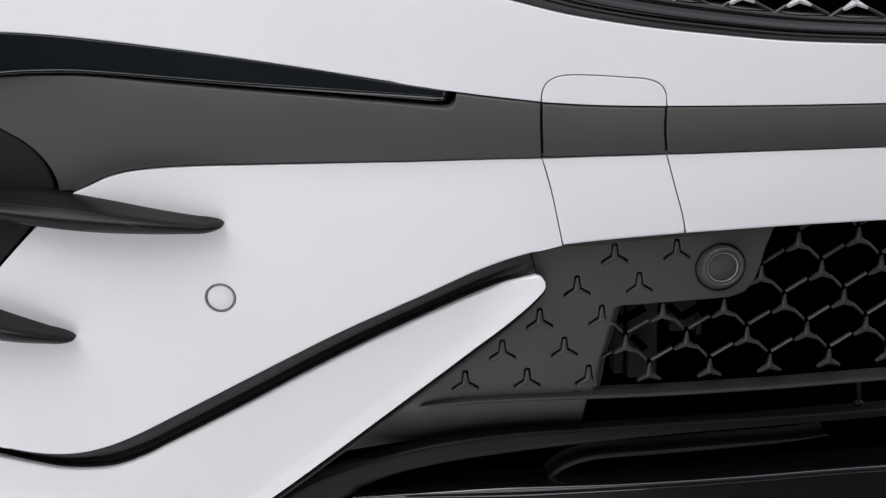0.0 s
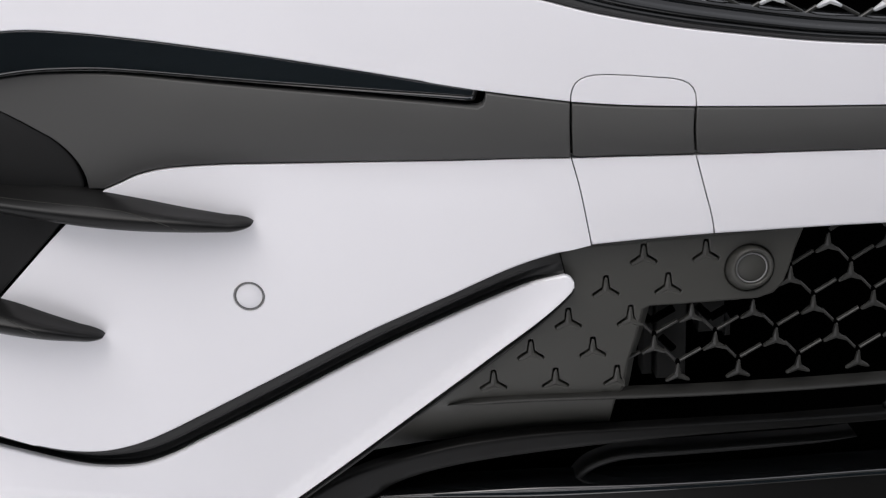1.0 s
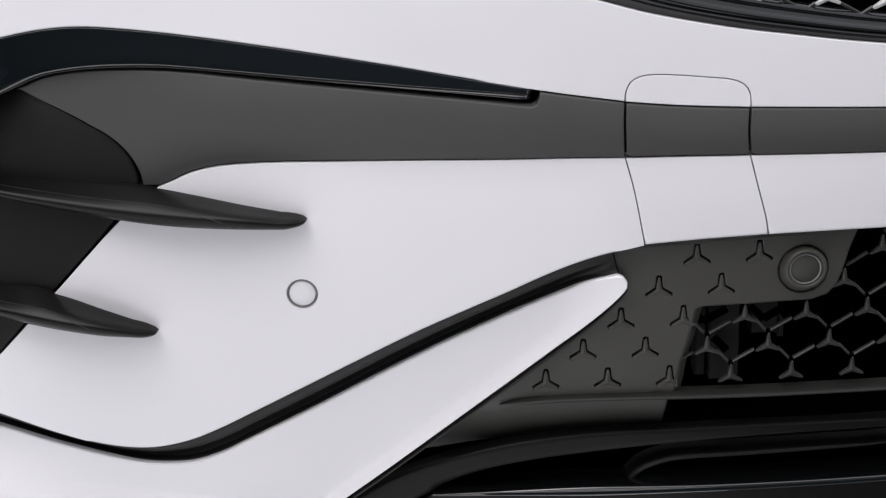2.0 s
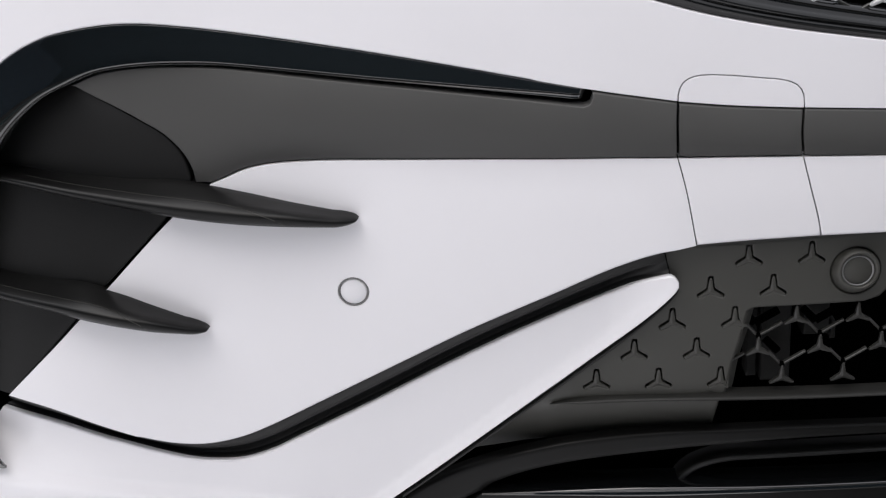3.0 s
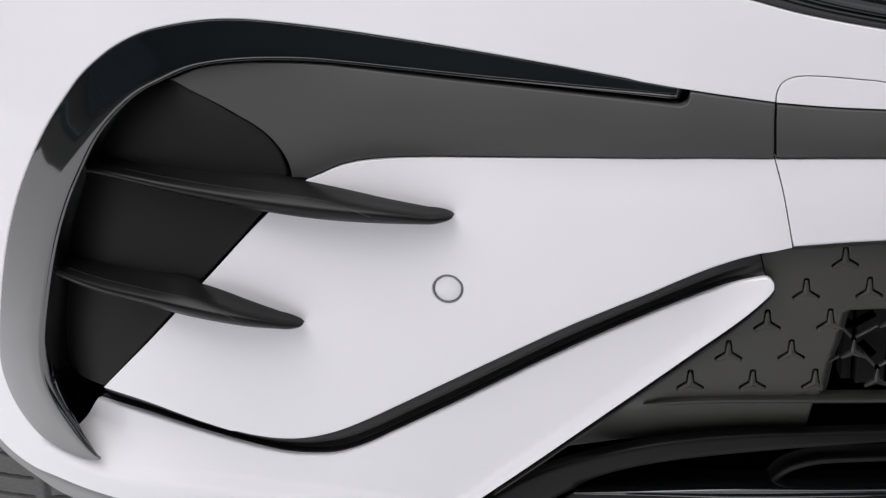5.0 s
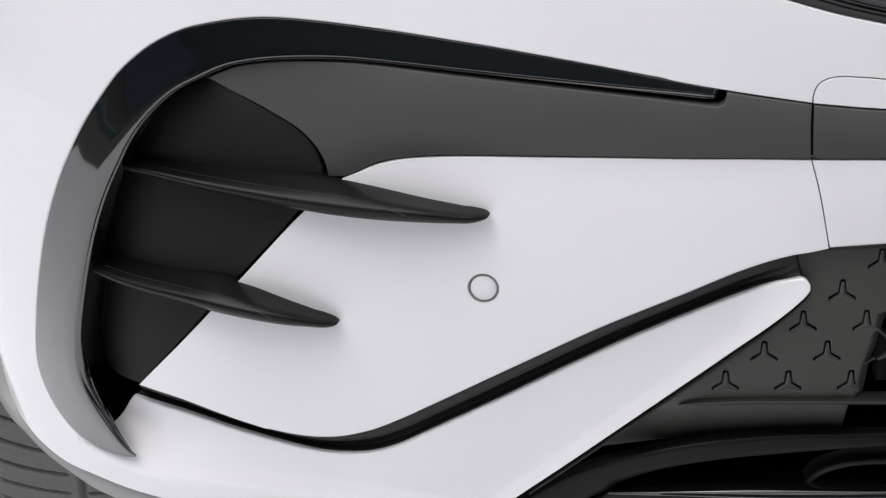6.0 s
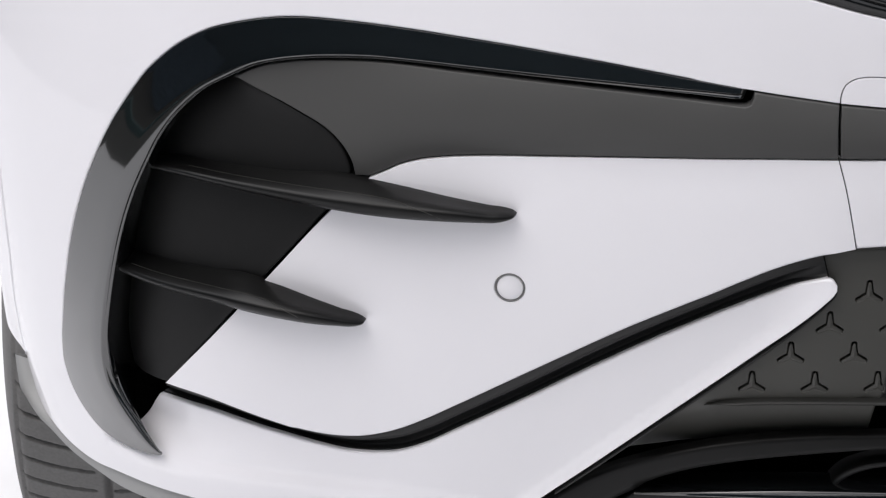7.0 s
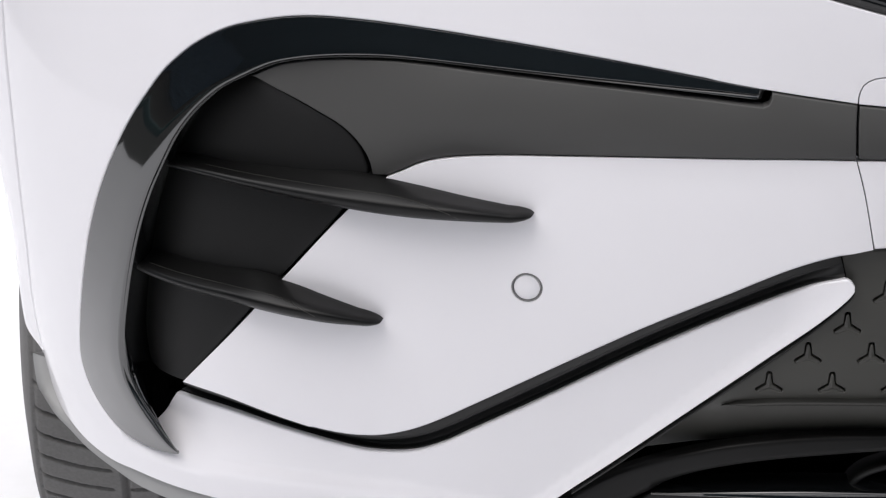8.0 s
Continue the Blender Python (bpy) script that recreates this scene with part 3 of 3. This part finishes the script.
# black seal under the blade
loft("blade_seal", lift(BLADE_LOW[1:] + BLADE_TIP[1:3], 0.0), lift(BLADE_LOW[1:] + BLADE_TIP[1:3], -0.0070), [(-0.2, 0.014), (0.4, 0.014), (0.46, 0.0075), (0.6, 0.0065), (0.8, 0.0072), (1.0, 0.0112)], SOFT, car, label="soft black seal")

# parking sensors
def sensor(p, z, r, face, edge, label):
    s = new("parking_sensor")
    s.parent = car
    s["label"] = label
    m = site(p, z)
    lathe("sensor_ring", [(r, -0.006), (r, -0.0006), (r - 0.0006, 0.0), (r - 0.0012, -0.0006), (r - 0.0012, -0.006)], edge, s, m)
    lathe("sensor_face", [(r - 0.0016, -0.006), (r - 0.0016, -0.0012), (r - 0.0022, -0.0007), (0.0, -0.0006)], face, s, m)
    return s


sensor(*SENSOR, 0.0119, WHITE, RING, "round white parking sensor with grey ring")

# ---- lower grille ----
grille = new("lower_grille")
grille.parent = car


def star_ring(grow=0.0, slim=1.0):
    """Outline of the three-armed grille motif: one arm up, two down to the sides."""
    pts = []
    for ang, length, w in ((90, 0.0112, 0.0013), (-26, 0.0107, 0.0012), (206, 0.0107, 0.0012)):
        d = Vector((math.cos(radians(ang)), math.sin(radians(ang))))
        n = Vector((-d.y, d.x)) * slim
        core = d * (length + grow)
        pts += [core - n * (w + grow) - d * 0.0008, core - n * (w + grow) * 0.5, core + n * (w + grow) * 0.5, core + n * (w + grow) - d * 0.0008]
    ring = []
    arms = [pts[4 * k:4 * k + 4] for k in range(3)]
    gaps = [Vector((math.cos(radians(m)), math.sin(radians(m)))) * r for m, r in ((148, 0.0029 + grow), (270, 0.0023 + grow), (32, 0.0029 + grow))]
    for k, arm in enumerate((arms[0], arms[2], arms[1])):
        ring += [tuple(v) for v in arm] + [tuple(gaps[k])]
    return np.array(ring)


def star_mesh(depth=0.0105, slim=1.0):
    me = bpy.data.meshes.new("grille_star")
    ring = star_ring(slim=slim)
    n = len(ring)
    bm = bmesh.new()
    base = [bm.verts.new((x, y, -depth)) for x, y in ring]
    side = [bm.verts.new((x, y, -0.0006)) for x, y in ring]
    top = [bm.verts.new((x * 0.94, y * 0.94, 0.0)) for x, y in ring]
    mid = bm.verts.new((0, 0, 0.0008))
    for k in range(n):
        j = (k + 1) % n
        bm.faces.new((base[k], base[j], side[j], side[k]))
        bm.faces.new((side[k], side[j], top[j], top[k]))
        bm.faces.new((top[k], top[j], mid))
    bm.to_mesh(me)
    bm.free()
    return me


def bar_mesh():
    """A bar one metre long along x, bevelled on its outer edges."""
    me = bpy.data.meshes.new("grille_bar")
    bm = bmesh.new()
    prof = [(-0.0011, -0.0035), (-0.0011, -0.0006), (-0.0006, 0.0), (0.0006, 0.0), (0.0011, -0.0006), (0.0011, -0.0035)]
    a, b = ([bm.verts.new((x, y, z)) for y, z in prof] for x in (0, 1))
    for k in range(5):
        bm.faces.new((a[k], b[k], b[k + 1], a[k + 1]))
    bm.faces.new(a)
    bm.faces.new(b[::-1])
    bm.to_mesh(me)
    bm.free()
    return me


CUT_STAR = star_mesh(0.0105, 0.9)
for v in CUT_STAR.vertices:
    v.co.x = min(v.co.x, 0.0055)
CUT_STAR.materials.append(PLATE_M)
STAR, OPEN_STAR, BAR, SILVER_STAR = star_mesh(0.0105, 0.9), star_mesh(0.003, 0.72), bar_mesh(), star_mesh(0.004)
OPEN_STAR.materials.append(MESH_M)
STAR.materials.append(PLATE_M)
BAR.materials.append(MESH_M)
SILVER_STAR.materials.append(SILVER)


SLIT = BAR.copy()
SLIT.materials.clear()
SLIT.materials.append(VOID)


def node(r, c):
    """Place of the motif in row r (from the top) and column c."""
    return 0.2494 + 0.0294 * (r - 1) - 0.0488 * c, 0.4445 - 0.0259 * (r - 1)


def put(name, mesh, m, parent):
    ob = new(name, mesh)
    ob.parent = parent
    ob.matrix_basis = m
    return ob


def bar(p1, z1, p2, z2, o, parent, thick=0.88):
    a, b = S(p1, z1, o), S(p2, z2, o)
    x = b - a
    out = site((p1 + p2) / 2, (z1 + z2) / 2, o).to_3x3() @ Vector((0, 0, 1))
    y = out.cross(x).normalized()
    zz = x.normalized().cross(y)
    m = Matrix((x, y * thick, zz)).transposed().to_4x4()
    m.translation = a
    return put("grille_bar", BAR, m, parent)


SOLID = [(1, 0), (1, 1), (2, 0), (2, 1), (3, 0), (3, 1), (4, 0), (4, 1), (5, 0), (5, 1), (5, 2)]
GONE = [(1, 2), (2, 2)]
POCKETED = SOLID
CUT_ARM = ((3, 1), (5, 2))
DARK_SENSOR = (0.1661, 0.4318)
plate_ring = loop(*[[PLATE[k], PLATE[(k + 1) % len(PLATE)]] for k in range(len(PLATE))], step=0.004)
pockets = []
for r, c in POCKETED:
    p, z = node(r, c)
    ring = star_ring(0.0007)
    if (r, c) in CUT_ARM:
        ring[:, 0] = np.minimum(ring[:, 0], 0.0052)
        ring = ring[np.linalg.norm(ring - np.roll(ring, 1, 0), axis=1) > 3e-4]
    pockets.append(np.stack([p - ring[:, 0], z + ring[:, 1] + 0.0014], 1))
LEDGE_P, LEDGE_Z = np.array([q[0] for q in back(LEDGE)]), np.array([q[1] for q in back(LEDGE)])


def plate_depth(p, z):
    """Below the ledge the plate falls away to the rear."""
    return 0.012 + 0.7 * max(0.0, float(np.interp(p, LEDGE_P, LEDGE_Z)) - z)


panel("grille_plate", plate_ring, PLATE_M, grille, off=plate_depth, rim=0.0025, gap=0.0, wall=0.012, cell=0.009,
      holes=pockets + [circle(*DARK_SENSOR, 0.0198)], hole_wall=0.010, label="dark grey plastic grille plate")
# Black sheet under the plate: paints the shade inside the star pockets.
panel("pocket_shade", inset(plate_ring, 0.006), VOID, grille, off=lambda p, z: plate_depth(p, z) + 0.012, rim=0.0005, gap=0.0, wall=0.002, cell=0.02)
for r in range(0, 7):
    for c in range(0, 9):
        p, z = node(r, c)
        if p < -0.06 or (r, c) in GONE or (r, c) == (0, 0) or (r, c) == (0, 1) or (r, c) == (0, 2):
            continue
        solid = (r, c) in SOLID
        if r < 6:
            put("grille_star", CUT_STAR if (r, c) == (5, 2) else STAR if solid else OPEN_STAR, site(p, z, 0.0125 if (r, c) in POCKETED else 0.0115 if solid else 0.014), grille)
        if r >= 5:
            continue
        lower_r, lower_l = node(r + 1, c + 1), node(r + 1, c)
        if (r + 1, c + 1) not in GONE and (r + 1, c + 1) not in SOLID and (r, c) not in ((1, 0), (2, 0), (2, 1), (4, 0), (1, 1)):
            bar(p - 0.0088, z - 0.0042, lower_r[0] + 0.0005, lower_r[1] + 0.0105, 0.0175, grille)
        if (r + 1, c) not in GONE and (r + 1, c) not in SOLID:
            bar(p + 0.0105, z - 0.0048, lower_l[0] - 0.0005, lower_l[1] + 0.0105, 0.0175, grille)
bar(node(4, 2)[0] + 0.0105, node(4, 2)[1] - 0.0048, node(4, 2)[0] + 0.0225, node(4, 2)[1] - 0.0115, 0.0175, grille)

# slanted return along the plate's cut edge
loft("plate_return", [(.2493, .4012), (.2549, .3766), (.2605, .3570), (.2647, .3319), (.2680, .3230)], [(.2425, .3985), (.2480, .3760), (.2535, .3560), (.2575, .3319), (.2600, .3230)],
     [(-0.1, 0.014), (0.0, 0.0135), (0.12, 0.0155), (0.3, 0.020), (0.8, 0.024), (1.0, 0.027), (1.0, 0.034)], PLATE_M, grille, n=40)

# black bars paint the mesh's shaded depth; black discs paint the sockets' dark holes, in which the bars end
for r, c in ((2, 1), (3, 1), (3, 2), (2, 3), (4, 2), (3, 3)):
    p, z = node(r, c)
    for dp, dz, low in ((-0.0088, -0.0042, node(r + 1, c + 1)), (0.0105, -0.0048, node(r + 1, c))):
        dark_bar = bar(p + dp, z + dz + 0.004, low[0], low[1] + 0.0145, 0.034, grille, 2.6)
        dark_bar.name, dark_bar.data = "grille_depth_shade", SLIT
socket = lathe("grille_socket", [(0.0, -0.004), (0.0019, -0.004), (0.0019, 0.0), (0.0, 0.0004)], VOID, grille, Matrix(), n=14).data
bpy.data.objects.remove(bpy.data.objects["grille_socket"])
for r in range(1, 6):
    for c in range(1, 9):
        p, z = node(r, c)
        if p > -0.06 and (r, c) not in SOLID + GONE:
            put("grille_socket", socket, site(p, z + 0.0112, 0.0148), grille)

# dark sensor in its boss
boss = new("parking_sensor")
boss.parent = car
boss["label"] = "round dark grey parking sensor with pale ring"
m = site(.1657, .4325, 0.0105) @ Matrix(((1, 0, 0.12, 0), (0, 1, 0.35, 0), (0, 0, 1, 0), (0, 0, 0, 1)))
lathe("sensor_boss", [(0.0210, -0.002), (0.0203, -0.006), (0.0198, -0.0065), (0.0190, -0.005), (0.0182, -0.001), (0.0172, 0.003), (0.0160, 0.0052), (0.0148, 0.006), (0.0138, 0.0055), (0.0131, 0.004), (0.0128, 0.0)], PLATE_M, boss, m)
lathe("sensor_ring", [(0.0127, -0.003), (0.0127, 0.0028), (0.0121, 0.0034), (0.0114, 0.0028), (0.0114, -0.003)], PALE_RING, boss, m, label="pale grey ring")
lathe("sensor_face", [(0.0112, -0.003), (0.0112, 0.0024), (0.0106, 0.0029), (0.0, 0.0031)], PLATE_M, boss, m)

# parts of the cooling duct seen through the mesh
for p0, p1, z0, z1, o in ((0.2080, 0.2329, 0.3244, 0.3990, 0.045), (0.2333, 0.2431, 0.3244, 0.3990, 0.055), (0.1760, 0.1983, 0.3620, 0.3960, 0.050), (0.1699, 0.1755, 0.3566, 0.3723, 0.052)):
    panel("duct_block", loop([(p1, z0), (p0, z0)], [(p0, z0), (p0, z1)], [(p0, z1), (p1, z1)], [(p1, z1), (p1, z0)]), DUCT, grille, off=o, rim=0.002, wall=0.02, cell=0.01, label="dark plastic cooling duct")

# bracket under the ledge
bracket = bar(0.0416, 0.3135, 0.0401, 0.2919, 0.03, grille, 1.4)
bracket.name, bracket.data = "bracket", BAR.copy()
bracket.data.materials.clear()
bracket.data.materials.append(FASCIA_UP)
lathe("bracket_foot", [(0.004, -0.002), (0.0042, 0.0), (0.003, 0.002), (0.0, 0.0025)], FASCIA_UP, grille, site(0.0409, 0.2899, 0.03), n=16)

# ---- lower fascia ----
fascia = new("lower_fascia")
fascia.parent = car


loft("ledge", lift(LEDGE[:1], 0.0004) + lift(LEDGE[1:2], 0.0022) + lift(LEDGE[2:], 0.0034), lift(LEDGE[:1], -0.0004) + lift(LEDGE[1:2], -0.0022) + lift(LEDGE[2:], -0.0036), [(0.0, 0.022), (0.04, 0.015), (0.1, 0.0105), (0.25, 0.0072), (0.42, 0.0045), (0.55, 0.0044), (0.66, 0.0068), (0.8, 0.0115), (1.0, 0.020)], LEDGE_M, fascia, label="grey ledge, darkened for shade", ease=(0.0118, 0.05))
loft("fascia_band", lift(CREASE, -0.005), OPEN_TOP, [(-0.08, 0.032), (-0.01, 0.0245), (0.04, 0.0218), (0.12, 0.0205), (0.3, 0.0200), (0.7, 0.0195), (0.97, 0.0195), (1.0, 0.0215), (1.0, 0.05)], FASCIA_UP, fascia)
panel("bumper_lip", loop(LIP[:3], LIP[2:10], LIP[9:11], [LIP[-1], LIP[0]]), FASCIA_M, fascia, off=0.017, rim=0.002, wall=0.03, label="dark grey bumper lip")
loft("lip_blade", lift(OPEN_LOW, 0.0005), lift(LIP[2:10], -0.0006), [(0.0, 0.05), (0.0, 0.018), (0.15, 0.0145), (0.3, 0.014), (0.45, 0.0165), (0.6, 0.0165), (0.75, 0.0145), (0.9, 0.0145), (1.0, 0.018)], GLOSS, fascia, n=120, label="gloss black lip blade")
loft("inner_blade", INNER_BLADE_TOP, INNER_BLADE_LOW, [(0.0, 0.055), (0.0, 0.034), (0.1, 0.0305), (0.2, 0.030), (0.6, 0.029), (0.9, 0.030), (1.0, 0.034), (1.3, 0.05)], SOFT, fascia, n=80, label="black plastic inner blade")

# ---- upper grille ----
top_grille = new("upper_grille")
top_grille.parent = car
loft("grille_trim", GRILLE_LOW, TRIM_MID, [(-0.06, 0.010), (-0.005, 0.0035), (0.04, 0.0024), (0.10, 0.0026), (0.14, 0.0016), (0.24, 0.0006), (0.34, 0.0004), (0.40, 0.0012), (0.43, 0.0030), (0.46, 0.0030), (0.49, 0.0014), (0.60, 0.0010), (0.68, 0.0018), (0.72, 0.0060), (0.76, 0.0070), (0.98, 0.0110), (1.02, 0.0090), (1.04, 0.0090), (1.06, 0.03)], TRIM_M, top_grille, n=140, label="gloss black grille surround")
for k in range(7):
    p, z = 0.0593 + 0.0447 * (k - 2), 0.6318 + 0.0051 * (k - 2)
    put("grille_star", SILVER_STAR, site(p, z, 0.016), top_grille)
    bar(p - 0.009, z - 0.0045, p - 0.024, z - 0.013, 0.019, top_grille, 1.3)
    bar(p + 0.009, z - 0.0045, p + 0.024, z - 0.013, 0.019, top_grille, 1.3)

# ---- side of the car ----
SEAM_Z, SEAM_P = np.array([q[1] for q in back(FENDER_SEAM)]), np.array([q[0] for q in back(FENDER_SEAM)])


def flare(p, z):
    """The fender swells outwards behind its joint with the bumper."""
    u = min(1.0, max(0.0, (p - float(np.interp(z, SEAM_Z, SEAM_P))) / 0.05))
    return -min(0.014, max(0.002, 0.003 + 0.09 * (0.36 - z))) * u * u * (3 - 2 * u)


panel("fender", loop(FENDER_SEAM, [FENDER_SEAM[-1], (1.15, 0.262), (1.20, 0.33), (1.30, 0.45), (1.45, 0.56), (1.60, 0.60)], [(1.60, 0.60), (1.60, 0.665)], [(1.60, 0.665), FENDER_SEAM[0]]), WHITE, car, off=flare, rim=0.003, gap=0.0042, cell=0.012, label="white painted fender")


def skirt():
    """Grey lip under the bumper's edge; its free edge flares out in front of the wheel."""
    low = [(1.135, .2385, -.0108), (1.125, .2193, -.0130), (1.115, .2117, -.0135), (1.10, .2092, -.0114), (1.07, .1988, -.0068), (1.05, .1933, -.0021), (1.02, .1874, .0006),
           (.97, .1831, .0026), (.94, .1762, .0061), (.90, .1749, .0078), (.83, .1745, .008), (.70, .1750, .008), (.5631, .1800, .008)]
    a, b = even(spline(SKIN_LOW, 0.003), n=120), even(spline(low, 0.003), n=120)
    bm = bmesh.new()
    rows = []
    for (p, z), (p2, z2, o2) in zip(a, b):
        rows.append([bm.verts.new(S(p + (p2 - p) * u, z + 0.001 + (z2 - z) * u, 0.006 * (1 - u) + o2 * u + back)) for u, back in ((0.0, 0.004), (0.05, 0.0), (0.5, 0.0), (0.97, 0.0), (1.0, 0.0015), (1.0, 0.05))])
    for u, v in zip(rows, rows[1:]):
        for k in range(5):
            bm.faces.new((u[k], u[k + 1], v[k + 1], v[k]))
    return part("wheel_arch_skirt", bm, SKIRT, car, "grey underside skirt")


skirt()
sensor(*SIDE_SENSOR, 0.0113, WHITE, WHITE, "round white parking sensor flush with the bumper")

# front wheel: rounded tread with circumferential and swept cross grooves
wheel = new("front_wheel")
wheel.parent = car


def tyre():
    R, W, na, nt = 0.37, 0.27, 96, 1600
    bm = bmesh.new()
    rows = []
    cross = 76
    for i in range(na + 1):
        s = -1 + 2 * i / na
        a = s * W / 2
        edge = max(0.0, abs(s) - 0.86) / 0.14
        row = []
        for k in range(nt):
            th = 2 * math.pi * k / nt
            r = R - 0.006 * s * s - 0.020 * edge ** 2.2
            for g, half, deep in ((-0.925, 0.012, 0.004), (-0.26, 0.03, 0.008), (0.20, 0.03, 0.008), (0.66, 0.03, 0.008)):
                if abs(s - g) < half:
                    r -= deep
            ph = (th + 0.14 * (s + 0.36) ** 2 * (1 if s < 0 else -1)) * cross / (2 * math.pi) % 1.0
            if ph < 0.15 and (-0.90 < s < -0.36 or -0.22 < s < 0.12 or 0.28 < s < 0.58):
                r -= 0.008
            row.append(bm.verts.new((a, r * math.cos(th), r * math.sin(th))))
        rows.append(row)
    for sgn, row in ((-1, rows[0]), (1, rows[-1])):
        prev = row
        for rr, da in ((0.300, 0.012), (0.262, 0.004), (0.250, -0.02)):
            ring = [bm.verts.new((sgn * (W / 2 + da), rr * math.cos(2 * math.pi * k / nt), rr * math.sin(2 * math.pi * k / nt))) for k in range(nt)]
            for k in range(nt):
                j = (k + 1) % nt
                bm.faces.new((prev[k], prev[j], ring[j], ring[k]))
            prev = ring
    for u, v in zip(rows[:na], rows[1:na + 1]):
        for k in range(nt):
            j = (k + 1) % nt
            bm.faces.new((u[k], u[j], v[j], v[k]))
    bmesh.ops.recalc_face_normals(bm, faces=bm.faces)
    m = pose(-0.440, 0.86, 0.366, 0, 3.5, 1)
    bm.transform(m)
    return part("tyre", bm, RUBBER, wheel, "worn black rubber tyre")


tyre()
lathe("rim", [(0.252, -0.10), (0.245, -0.09), (0.235, 0.09), (0.2, 0.06), (0.06, 0.075), (0.0, 0.08)], SKIRT, wheel, pose(-0.442, 0.86, 0.366, 0, -86.5, 1))

seam = bar(*GROOVE_TOP_A[-2], *GROOVE_LOW[0], 0.0035, car, 0.35)
seam.name, seam.data = "trim_seam", SLIT
